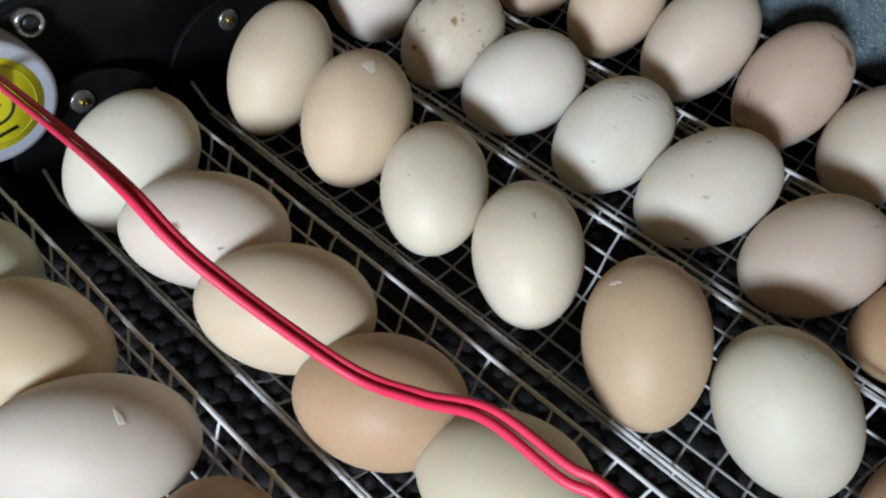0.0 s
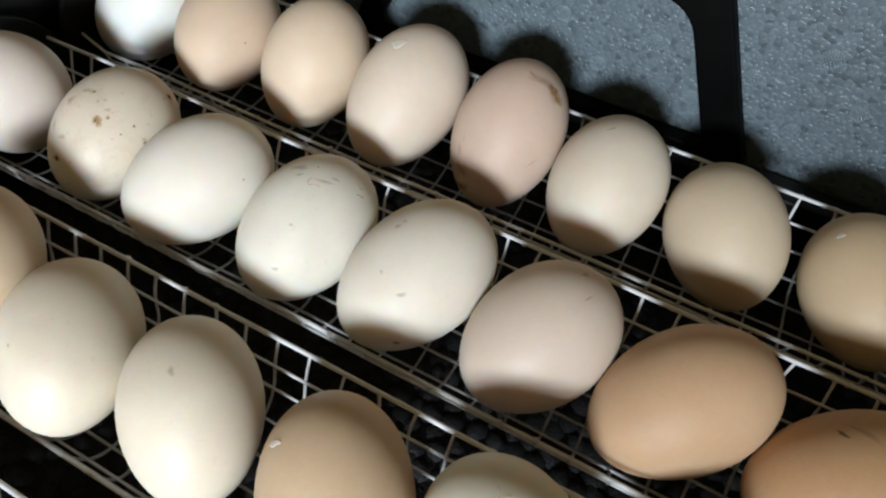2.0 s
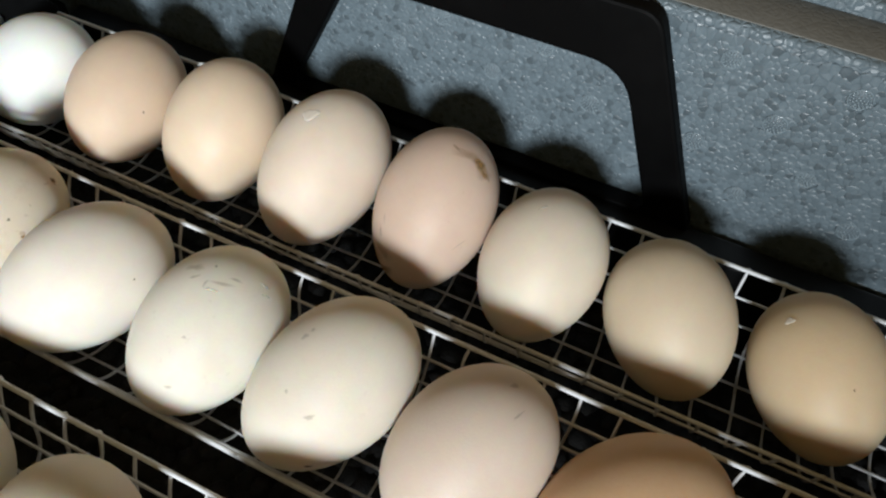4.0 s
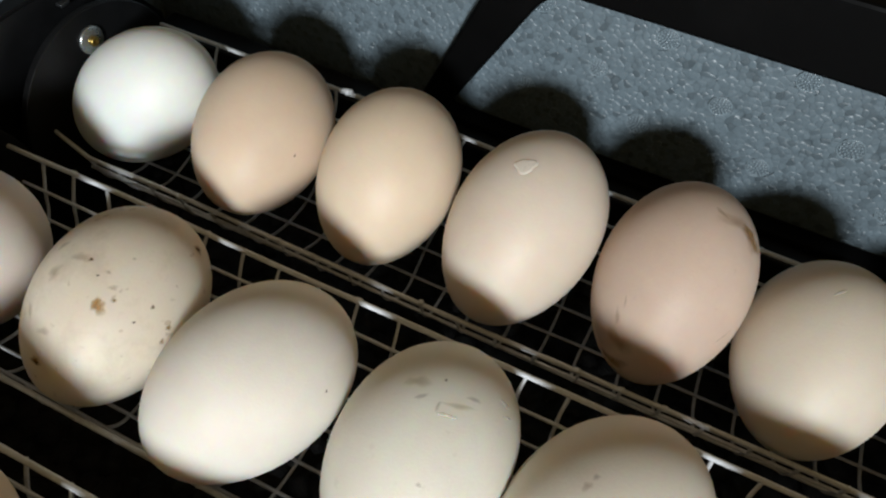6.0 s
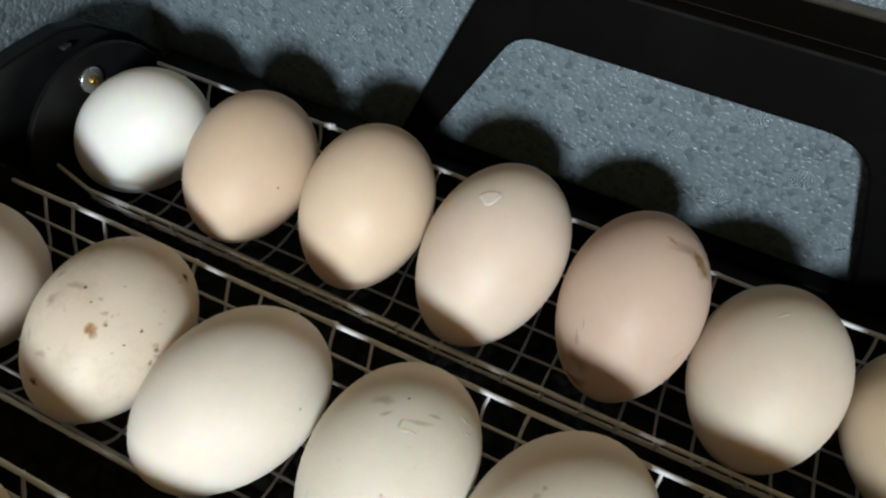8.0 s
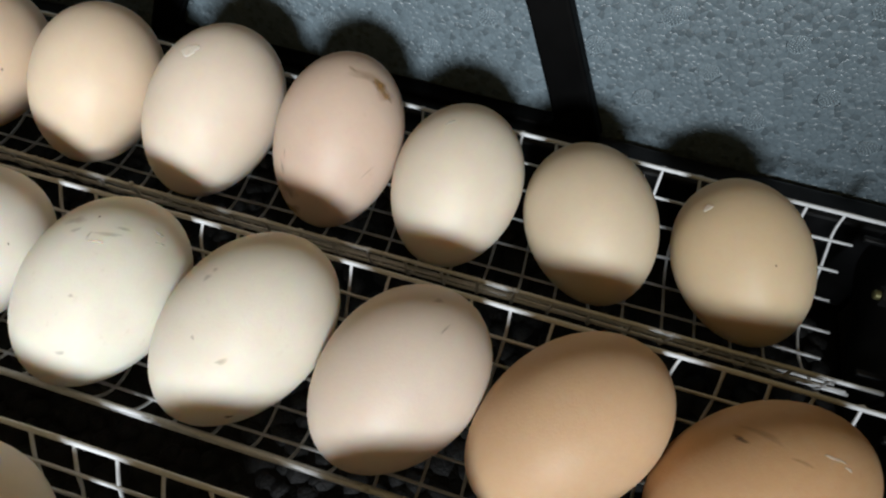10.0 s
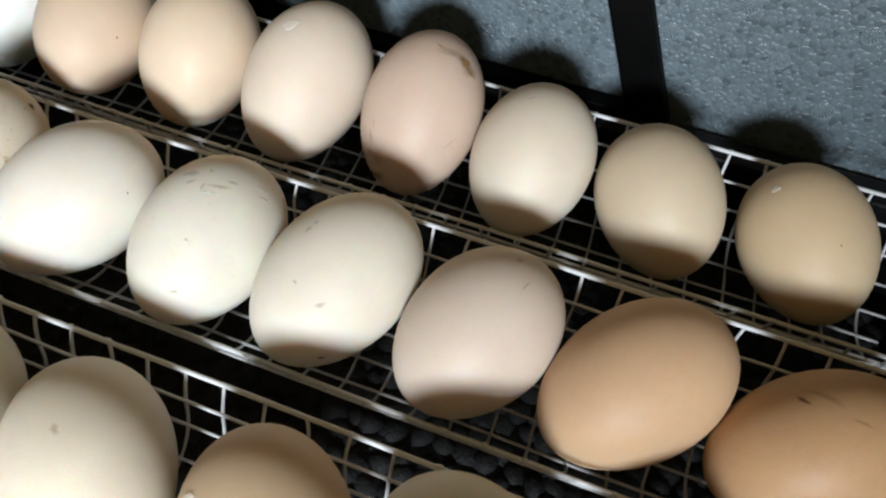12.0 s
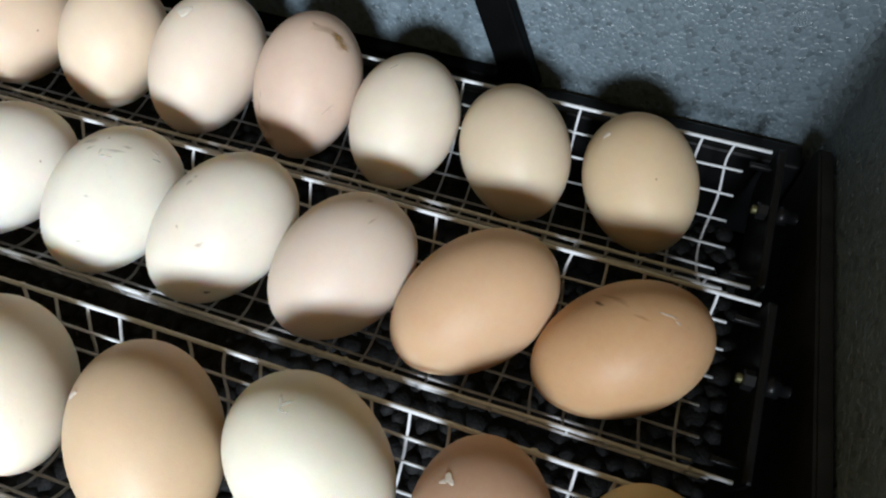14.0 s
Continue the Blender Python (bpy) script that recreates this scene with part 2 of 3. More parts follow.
wall_back = foam_wall("wall_back", (X0 - 0.04, X1 + 0.04, Y1, Y1 + 0.024, FLOOR, RIM), "grey bead foam rear wall of the incubator box")
wall_left = foam_wall("wall_left", (X0 - 0.04, X0, Y0 - 0.04, Y1 - 0.001, FLOOR, RIM), "grey bead foam side wall beside the motor")
wall_right = foam_wall("wall_right", (X1, X1 + 0.04, Y0 - 0.04, Y1 - 0.001, FLOOR, RIM), "grey bead foam side wall beyond the basket bolts")
wall_front = foam_wall("wall_front", (X0, X1, Y0 - 0.04, Y0, FLOOR, RIM), "grey bead foam front wall of the box")

CORNER = 0.013


def round_the_box(u):
    """A point of the inner faces and its inward normal, u metres from the left rear corner, right along the rear wall."""
    turn = X1 - CORNER - X0
    arc = CORNER * math.pi / 2
    if u < 0:
        return Vector((X0, Y1 + u, 0)), Vector((1, 0, 0))
    if u < turn:
        return Vector((X0 + u, Y1, 0)), Vector((0, -1, 0))
    if u < turn + arc:
        a = (u - turn) / CORNER
        n = Vector((-math.sin(a), -math.cos(a), 0))
        return Vector((X1 - CORNER, Y1 - CORNER, 0)) - n * CORNER, n
    return Vector((X1, Y1 - CORNER - (u - turn - arc), 0)), Vector((-1, 0, 0))


bm = bmesh.new()
fillet = [(X1 + 0.0002, Y1 + 0.0002)] + [round_the_box(X1 - CORNER - X0 + CORNER * math.pi / 2 * k / 10 + 1e-6)[0].xy for k in range(11)]
lo = [bm.verts.new((x, y, FLOOR)) for x, y in fillet]
hi = [bm.verts.new((x, y, RIM - 0.0005)) for x, y in fillet]
for k in range(len(lo)):
    j = (k + 1) % len(lo)
    bm.faces.new((lo[k], lo[j], hi[j], hi[k]))
bm.faces.new(lo[::-1])
bm.faces.new(hi)
bmesh.ops.recalc_face_normals(bm, faces=bm.faces[:])
wall_corner = tagged(part("wall_corner", bm, FOAM, smooth=False), "grey foam corner fillet with a rounded inner edge", "wall", kind="structure")

bm = bmesh.new()
box(bm, X0 - 0.04, X1 + 0.04, Y1 + 0.0245, Y1 + 0.060, FLOOR, RIM + 0.006, 0.002, 3)
rim_tongue = tagged(part("trim_rim", bm, FOAM), "raised foam tongue along the rear rim", "rim", kind="structure")
bm = bmesh.new()
box(bm, X0 - 0.04, X1 + 0.04, Y1 + 0.0030, Y1 + 0.0243, RIM - 0.003, RIM + 0.0003, 0.0002)
tagged(part("trim_rim_ledge", bm, FOAM_RIM), "grey-beige foam ledge on the rear rim", "rim", kind="structure")

bm = bmesh.new()
box(bm, X0 - 0.04, X1 + 0.04, Y0 - 0.04, Y1 + 0.05, FLOOR - 0.04, FLOOR - 0.0005)
floor = tagged(part("floor", bm, FOAM_FLOOR), "black foam floor under the wire baskets", "floor", kind="structure")


def bead_shape(rng, r, h):
    """Vertices and faces of one low uneven dome."""
    ph = rng.uniform(0, 1)
    verts = []
    for rr, hh in ((1.0, -0.0004), (0.72, 0.72)):
        for k in range(7):
            a = 2 * math.pi * (k + ph) / 7
            q = r * rr * (1 + 0.10 * math.sin(3 * a + ph * 9) + 0.14 * math.sin(2 * a + ph * 23))
            verts.append((q * math.cos(a), q * math.sin(a), h * hh if hh > 0 else hh))
    verts.append((0, 0, h))
    faces = []
    for k in range(7):
        n = (k + 1) % 7
        faces += [(k, n, 7 + n, 7 + k), (7 + k, 7 + n, 14)]
    return verts, faces


def bead_mesh(name, verts, faces):
    me = bpy.data.meshes.new(name)
    me.from_pydata(verts, [], faces)
    me.materials.append(FOAM_FLOOR)
    for p in me.polygons:
        p.use_smooth = True
    return me


def floor_beads():
    """Low domes, close packed and jittered, all over the floor; those below the rear basket are pieces of their own."""
    rng = random.Random(5)
    step = 0.0088
    shapes = [bead_mesh("bead", *bead_shape(rng, step * (0.36 + 0.3 * k / 11), rng.uniform(0.0010, 0.0034))) for k in range(12)]
    all_verts, all_faces = [], []
    for j in range(int(0.40 / (step * 0.87))):
        for i in range(int((0.30 - X0) / step)):
            cx = X0 + (i + 0.5 + 0.5 * (j % 2)) * step + rng.uniform(-1, 1) * 0.0024
            cy = Y1 - 0.004 - j * step * 0.87 + rng.uniform(-1, 1) * 0.0024
            r = step * rng.uniform(0.36, 0.66)
            h = rng.uniform(0.0010, 0.0034)
            if cx + r > 0.2815:
                continue
            if 0.0 < cx < 0.19 and -0.015 < cy < 0.09:
                ob = new("bead", shapes[min(11, int((r / step - 0.36) / 0.3 * 12))])
                ob.location, ob.rotation_euler = (cx, cy, FLOOR), (0, 0, rng.uniform(0, 6.28))
                ob.parent = floor
                continue
            verts, faces = bead_shape(rng, r, h)
            s = len(all_verts)
            all_verts += [(cx + x, cy + y, FLOOR + z) for x, y, z in verts]
            all_faces += [tuple(s + k for k in f) for f in faces]
    return tagged(new("floor_beads", bead_mesh("floor_beads", all_verts, all_faces)), "black rounded beads of the foam floor", "floor", kind="stuff")


floor_beads()


MARKS = []
for k in range(4):
    for i in range(-6, 5):
        MARKS.append((0.0922 + 0.0414 * i + (0.0208 if k % 2 else 0.0) + 0.0012 * math.sin(7 * i + 3 * k), 0.0005 + 0.0178 * k + 0.0008 * math.sin(5 * i + k), 0.0036 + 0.0003 * math.sin(11 * i + 2 * k)))
MARKS = [m for m in MARKS if X0 + 0.006 < m[0] < X1 - 0.012]


def vent_mark(x, z, r):
    """A round moulding mark on the rear wall: a thin ring round rows of small dots."""
    bm = bmesh.new()
    rng = random.Random(int(x * 9000 + z * 70000))
    tube(bm, [(r * math.cos(a), -0.0004, r * math.sin(a)) for a in (2 * math.pi * k / 26 for k in range(27))], 0.00026, 5)
    for ring, n in ((0.0, 1), (0.30, 6), (0.56, 11), (0.80, 16)):
        for k in range(n):
            a = 2 * math.pi * (k + ring) / n
            q = r * ring
            bmesh.ops.create_icosphere(bm, subdivisions=1, radius=0.00050 * rng.uniform(0.7, 1.2), matrix=Matrix.Translation((q * math.cos(a), -0.0005, q * math.sin(a))))
    disc = bmesh.new()
    lathe(disc, [(0, 0.0004), (r * 1.0, 0.0004), (r * 1.12, -0.0002)], 22, Matrix.Rotation(radians(90), 4, "X"))
    ob = part("vent_mark", disc, FOAM_DISC, wall_back)
    ob.location = (x, Y1 - 0.0001, z)
    part("dots", bm, FOAM_MARK, ob)


for mark in MARKS:
    vent_mark(*mark)


def cell_outline(seed, others):
    """The part of the plane nearer to the seed than to any of the others."""
    r = 0.0028
    poly = [(seed[0] + r * math.cos(radians(45 * k)), seed[1] + r * math.sin(radians(45 * k))) for k in range(8)]
    for o in others:
        dx, dy = o[0] - seed[0], o[1] - seed[1]
        c = dx * (o[0] + seed[0]) / 2 + dy * (o[1] + seed[1]) / 2
        side = [dx * x + dy * y - c for x, y in poly]
        if max(side) <= 0:
            continue
        out = []
        for k in range(len(poly)):
            a, b, p, q = side[k - 1], side[k], poly[k - 1], poly[k]
            if (a < 0) != (b < 0):
                f = a / (a - b)
                out.append((p[0] + (q[0] - p[0]) * f, p[1] + (q[1] - p[1]) * f))
            if b < 0:
                out.append(q)
        poly = out
    return poly


def foam_cells(parent, u0, u1, z0):
    """The skin of the foam: flat-topped uneven cells of about 3 mm with sunk seams, some of them pitted."""
    rng = random.Random(int(1000 * (u0 + 2)))
    p = 0.0023
    seeds = {}
    for j in range(int((RIM - 0.0035 - z0) / (p * 0.866))):
        for i in range(int((u1 - u0) / p)):
            if rng.random() > 0.10:
                seeds[i, j] = (u0 + (i + 0.5 + 0.5 * (j % 2) + rng.uniform(-0.36, 0.36)) * p, z0 + (j + 0.5 + rng.uniform(-0.36, 0.36)) * p * 0.866)
    verts, faces = [], []
    for (i, j), seed in seeds.items():
        pos, _ = round_the_box(seed[0])
        if any((pos.x - mx) ** 2 + (seed[1] - mz) ** 2 < (mr * 1.1) ** 2 and pos.y > Y1 - 0.001 for mx, mz, mr in MARKS):
            continue
        near = [seeds[i + a, j + b] for a in (-2, -1, 0, 1, 2) for b in (-2, -1, 0, 1, 2) if (a or b) and (i + a, j + b) in seeds]
        rim = [Vector((x, y, 0)) for x, y in cell_outline(seed, near)]
        if len(rim) < 3:
            continue
        h = rng.uniform(0.00007, 0.00022)
        if rng.random() < 0.10:
            h = -rng.uniform(0.0001, 0.0003)
        n = len(rim)
        s = len(verts)
        mid = sum(rim, Vector()) / n
        tilt = Vector((rng.uniform(-1, 1), rng.uniform(-1, 1), 0)) * 0.10
        for f, up in ((1.0, 0.0), (0.88, 0.66), (0.66, 0.96), (0.0, 1.0)):
            for q in rim if f else [mid]:
                w = mid.lerp(q, f)
                pos, normal = round_the_box(w.x)
                verts.append(pos + normal * (0.0005 + h * up + ((w - mid).dot(tilt) if f < 1 else 0)) + Vector((0, 0, w.y)))
        for k in range(n):
            m = (k + 1) % n
            for r in (0, n):
                faces.append((s + r + k, s + r + m, s + r + n + m, s + r + n + k)[::-1])
            faces.append((s + 2 * n + m, s + 2 * n + k, s + 3 * n))
    me = bpy.data.meshes.new("foam_cells")
    me.from_pydata(verts, [], faces)
    me.materials.append(FOAM_SKIN)
    for f in me.polygons:
        f.use_smooth = True
    ob = new("foam_cells", me)
    ob.parent = parent
    return tagged(ob, "grey uneven bead cells of the foam skin", kind="stuff")


foam_cells(wall_left, -0.16, -0.0012, -0.03)
foam_cells(wall_back, 0.0012, X1 - CORNER - X0, -0.03)
foam_cells(wall_corner, X1 - CORNER - X0, X1 - CORNER - X0 + CORNER * math.pi / 2, -0.03)
foam_cells(wall_right, X1 - CORNER - X0 + CORNER * math.pi / 2, X1 - X0 + 0.25, -0.03)

# ---------------------------------------------------------------- the black rack
rack = tagged(new("turner_rack"), "black plastic rack that carries the egg baskets", "rack")
bm = bmesh.new()
outer = rounded([(-0.032, -0.0198), (0.166, -0.0198), (0.1285, 0.0680), (0.0035, 0.0680)], [0.002, 0.002, 0.007, 0.007])
inner = rounded([(-0.0195, -0.0165), (0.1470, -0.0165), (0.1225, 0.0445), (0.0125, 0.0445)], [0.005, 0.006, 0.014, 0.009])
slab(bm, outer, [inner], 0.0985, 0.1066, 0.0012)
box(bm, 0.0085, 0.1230, 0.1040, 0.1225, 0.0672, 0.0684, 0.0004)
part("rear_frame", bm, PLASTIC_MATT, rack, "trapezoid frame with a rounded window", smooth=False)
bm = bmesh.new()
box(bm, -0.150, 0.283, 0.090, 0.1035, -0.070, -0.0200, 0.0015)
part("rear_rail", bm, PLASTIC, rack, smooth=False)


def end_panel(x0, x1, top):
    bm = bmesh.new()
    pts = top
    a = [bm.verts.new((x0, y, z)) for y, z in pts]
    b = [bm.verts.new((x1, y, z)) for y, z in pts]
    n = len(pts)
    for k in range(n):
        bm.faces.new((a[k], a[(k + 1) % n], b[(k + 1) % n], b[k]))
    bm.faces.new(a[::-1])
    bm.faces.new(b)
    bmesh.ops.recalc_face_normals(bm, faces=bm.faces[:])
    bmesh.ops.bevel(bm, geom=[e for e in bm.edges if abs(e.verts[0].co.x - e.verts[1].co.x) < 1e-6], offset=0.001, segments=2, affect="EDGES")
    return bm


left_top = [(-0.32, -0.070), (-0.32, 0.044), (-0.30, 0.050), (-0.135, 0.050), (-0.105, 0.046), (-0.078, 0.037), (-0.050, 0.0295), (-0.020, 0.0268)] + [(0.052 - 0.02, 0.0265), (0.048, 0.0255), (0.060, 0.021), (0.076, 0.007), (0.0875, -0.008), (0.0875, -0.070)]
part("left_panel", end_panel(-0.146, -0.1385, left_top), PLASTIC, rack, "glossy black side panel", smooth=False)
right_top = [(-0.32, -0.070), (-0.32, -0.006), (-0.316, -0.002), (0.083, -0.002), (0.0870, -0.006), (0.0870, -0.070)]
part("right_panel", end_panel(0.2820, 0.2878, right_top), PLASTIC_DULL, rack, smooth=False)
bm = bmesh.new()
box(bm, -0.1384, -0.1358, 0.0440, 0.0478, 0.0197, 0.0209, 0.0003)
part("clip", bm, DARK_STEEL, rack, "small dull metal clip")

# ---------------------------------------------------------------- wire baskets
TILT_X = math.atan2(0.013, 0.058)
HALF = 0.0297
WX0, WX1 = -0.1255, 0.2635
PROFILE = spline([(HALF, 0, 0), (0.0260, 0, -0.0048), (0.0226, 0, -0.0096), (0.0185, 0, -0.0165), (0.0125, 0, -0.0222), (0.0040, 0, -0.0254), (-0.0060, 0, -0.0262),
                  (-0.0165, 0, -0.0243), (-0.0238, 0, -0.0195), (-0.0278, 0, -0.0140), (-0.0294, 0, -0.0075), (-HALF, 0, 0)], 5)


def along(s):
    """The point of the trough's profile at the share s of its length."""
    lens = [0]
    for a, b in zip(PROFILE, PROFILE[1:]):
        lens.append(lens[-1] + (b - a).length)
    d = s * lens[-1]
    for k in range(len(lens) - 1):
        if d <= lens[k + 1] + 1e-9:
            f = (d - lens[k]) / (lens[k + 1] - lens[k])
            return PROFILE[k].lerp(PROFILE[k + 1], f)
    return PROFILE[-1]


def to_tray(u, v, axis):
    """From the trough's own across and up to y and z."""
    c, s = math.cos(TILT_X), math.sin(TILT_X)
    return axis[0] + u * c - v * s, axis[1] + u * s + v * c


def basket(row, shift):
    rng = random.Random(40 + row)
    axis = ((row - 3) * 0.073 - 0.029, -0.0065)
    thing = tagged(new("wire_basket"), "long trough of galvanised wire mesh, tilted forward, holding eggs", "basket", "egg baskets")
    # rails and long wires
    for k in range(9):
        p = along(k / 8)
        rail = k in (0, 8)
        bm = bmesh.new()
        sag = [rng.uniform(-1, 1) * 0.0005 for _ in range(9)]
        pts = []
        lo, hi = (WX0 - (0.0055 if k == 8 else 0.0), WX1) if rail else (WX0 + 0.004 + rng.uniform(0, 0.003), WX1 - 0.008 + rng.uniform(0, 0.004))
        n = 64
        for i in range(n + 1):
            x = lo + (hi - lo) * i / n
            f = (x - WX0) / (WX1 - WX0) * 8
            j = min(max(int(f), 0), 7)
            w = sag[j] + (sag[j + 1] - sag[j]) * (3 * (f - j) ** 2 - 2 * (f - j) ** 3)
            y, z = to_tray(p.x, p.z + w, axis)
            # the ends of the rails curl a little
            if rail and k == 8 and i < 3:
                y, z = y + 0.0012 * (3 - i), z + 0.0008 * (3 - i)
            pts.append((x, y + w * 0.6, z))
        tube(bm, pts, 0.00078 if rail else 0.00054, 7, 0.14)
        part("rail" if rail else "long_wire", bm, WIRE, thing)
    # second wire of the doubled front edge
    bm = bmesh.new()
    p = along(1.0)
    pts = [(WX0 + 0.012 + (WX1 - WX0 - 0.02) * i / 50, *to_tray(p.x - 0.0004, p.z - 0.0055 + 0.0012 * math.sin(i * 0.23 + row * 1.7), axis)) for i in range(51)]
    tube(bm, pts, 0.00056, 6, 0.14)
    part("long_wire", bm, WIRE, thing)
    # cross wires
    for k in range(-9, 21):
        x = k * 0.0125 + shift + rng.uniform(-1, 1) * 0.0005
        lean, bend = rng.uniform(-1, 1) * 0.0012, rng.uniform(0.14, 0.30)
        bm = bmesh.new()
        pts = []
        for i, q in enumerate(PROFILE):
            y, z = to_tray(q.x * 1.012, q.z * 1.0 - 0.0009, axis)
            pts.append((x + lean * math.sin(i * bend), y, z))
        y, z = to_tray(-HALF, 0.0006, axis)
        pts.append((x, y, z))
        tube(bm, pts, 0.00054, 6, 0.14)
        # the zinc drops at the welds
        for q in (pts[0], pts[-1]):
            if rng.random() < 0.5:
                bmesh.ops.create_icosphere(bm, subdivisions=1, radius=0.00085 * rng.uniform(0.8, 1.35), matrix=Matrix.Translation(q) @ Matrix.Diagonal((rng.uniform(0.9, 1.9), 1, 0.9, 1)))
        part("cross_wire", bm, WIRE, thing)
    # a lump of spilt zinc on the rear rail of the last basket
    if row == 4:
        bm = bmesh.new()
        for dx, dz, r in ((0.0, 0.0, 0.0013), (0.0014, 0.0006, 0.0010), (-0.0012, 0.0002, 0.0008)):
            bmesh.ops.create_icosphere(bm, subdivisions=2, radius=r, matrix=Matrix.Translation((-0.0455 + dx, axis[0] + 0.0290, 0.0008 + dz)))
        part("zinc_drop", bm, WIRE, thing, "pale lump of zinc")
    # end plates with their pivots
    for side in (-1, 1):
        x = -0.1305 if side < 0 else 0.2665
        bm = bmesh.new()
        if side < 0:
            out = [(0.0365 * math.cos(a), 0.0365 * math.sin(a)) for a in (2 * math.pi * i / 48 for i in range(48))]
            cy, cz = axis[0], -0.0165
        else:
            out = rounded([(-0.0300, -0.026), (0.0300, -0.026), (0.0300, 0.0035), (-0.0300, 0.0035)], [0.012, 0.012, 0.002, 0.002])
            c, s = math.cos(TILT_X), math.sin(TILT_X)
            out = [(u * c - v * s, u * s + v * c) for u, v in out]
            cy, cz = axis
        slab(bm, out, [], -0.0014, 0.0014, 0.0005)
        pl = part("end_plate", bm, PLASTIC, thing, smooth=False)
        pl.matrix_basis = Matrix.Translation((x, cy, cz)) @ Matrix.Rotation(radians(90), 4, "Z") @ Matrix.Identity(4)
        # screw
        sy, sz = (axis[0] + 0.0007, 0.0095) if side < 0 else (axis[0] + 0.003, -0.0065)
        m = Matrix.Translation((x + (0.0014 if side < 0 else -0.0014), sy, sz)) @ Matrix.Rotation(radians(90 if side < 0 else -90), 4, "Y")
        bm = bmesh.new()
        if side < 0:
            lathe(bm, [(0.0017, 0), (0.0050, 0), (0.0050, 0.0008), (0.0046, 0.0011), (0.0017, 0.0011)], 26, m)
            w = part("washer", bm, STEEL, thing, "bright zinc washer")
            bm = bmesh.new()
            lathe(bm, [(0.0019, 0.0010), (0.0019, 0.0020), (0.0015, 0.0025), (0.0008, 0.0026), (0.0006, 0.0018), (0, 0.0018)], 8, m)
            part("screw", bm, BRASS, thing, "small brass screw head")
        else:
            m2 = Matrix.Translation((x - 0.0070, sy, sz)) @ Matrix.Rotation(radians(90), 4, "Y")
            bm = bmesh.new()
            lathe(bm, [(0, 0), (0.0014, 0), (0.0016, 0.0004), (0.0016, 0.0022)], 14, m2)
            part("bolt_tip", bm, DULL_BRASS, thing, "dull brass bolt tip")
            bm = bmesh.new()
            lathe(bm, [(0.0016, 0.0018), (0.0030, 0.0018), (0.0033, 0.0024), (0.0033, 0.0054), (0.0030, 0.0060), (0.0016, 0.0060)], 6, m2)
            part("nut", bm, BLACK_STEEL, thing, "blackened steel hexagon nut", smooth=False)
            bm = bmesh.new()
            lathe(bm, [(0, 0.0085), (0.0035, 0.0085), (0.0035, 0.0130), (0.0022, 0.0130), (0.0022, 0.0165)], 14, m2)
            part("pivot", bm, PLASTIC, thing)
    # plate lugs that hold the wire ends
    for u in (HALF - 0.006, -HALF + 0.006):
        y, z = to_tray(u, -0.0015, axis)
        bm = bmesh.new()
        box(bm, 0.2565, 0.2655, y - 0.0011, y + 0.0011, z - 0.0022, z - 0.0004, 0.0004)
        part("lug", bm, PLASTIC, thing)
    return thing


for row, shift in enumerate((0.002, 0.001, 0.004, 0.0, 0.0)):
    basket(row, shift)

# ---------------------------------------------------------------- eggs
EGGS = {}


def egg(code, x, y, z, az, el, L, W, col, soil, tone, extra):
    """One egg: centre in mm, the way its blunt end points in degrees, length and width in mm."""
    bm = bmesh.new()
    prof = []
    n = 26
    for i in range(n + 1):
        a = math.pi * i / n
        c = -math.cos(a)                      # -1 narrow end, 1 blunt end
        r = W / 2000 * math.sin(a) * (1 + 0.055 * c - 0.012 * c * c) / 1.001
        prof.append((max(r, 0) if 0 < i < n else 0.0, L / 2000 * c))
    lathe(bm, prof, 40)
    rng = random.Random(code)
    for v in bm.verts:
        v.co *= 1 + 0.002 * noise.noise(v.co * 60 + Vector((rng.random() * 0, x, y)))
    d = Vector((math.cos(radians(el)) * math.cos(radians(az)), math.cos(radians(el)) * math.sin(radians(az)), math.sin(radians(el))))
    turn = d.to_track_quat("Z", "Y").to_matrix().to_4x4()
    ob = new("egg", finish("egg", bm, SHELL))
    ob.matrix_world = Matrix.Translation((x / 1000, y / 1000, z / 1000)) @ turn
    rgb = srgb(*col)
    ob.color = (rgb[0], rgb[1], rgb[2], soil)
    tagged(ob, f"{tone} chicken egg {extra}", "egg", "eggs in the baskets")
    EGGS[code] = (ob, L / 2000, W / 2000)


egg("4h", 217.5, 45.3, -5.8, 118, 20, 55.9, 43.2, (0.820, 0.738, 0.615), 0.03, "tan", "at the end of the rear wire basket")
egg("4g", 167.7, 45.1, -6.4, 122, 25, 55.6, 43.9, (0.802, 0.745, 0.655), 0.03, "olive cream", "in the rear wire basket")
egg("4f", 120.8, 44.1, -3.6, 88, 22, 57.7, 44.0, (0.850, 0.812, 0.752), 0.03, "cream", "leaning in the rear wire basket")
egg("4e", 77.3, 46.6, 0.6, 89, 37, 61.3, 43.5, (0.785, 0.700, 0.640), 0.12, "pinkish", "with brown smears near its blunt end")
egg("4d", 31.7, 44.8, 1.2, 82, 30, 63.0, 45.2, (0.850, 0.795, 0.735), 0.03, "pale beige", "with a chipped flake near its top")
egg("4c", -14.2, 44.6, 0.2, 90, 35, 58.0, 44.0, (0.850, 0.777, 0.690), 0.03, "warm beige", "in the rear wire basket")
egg("4b", -57.8, 40.8, 2.0, 94, 19, 56.3, 42.8, (0.832, 0.750, 0.665), 0.03, "peach", "with one dark speck")
egg("4a", -108.4, 41.6, -5.1, 24, 42, 59.0, 42.5, (0.902, 0.912, 0.898), 0.03, "white", "with a smooth clean shell")
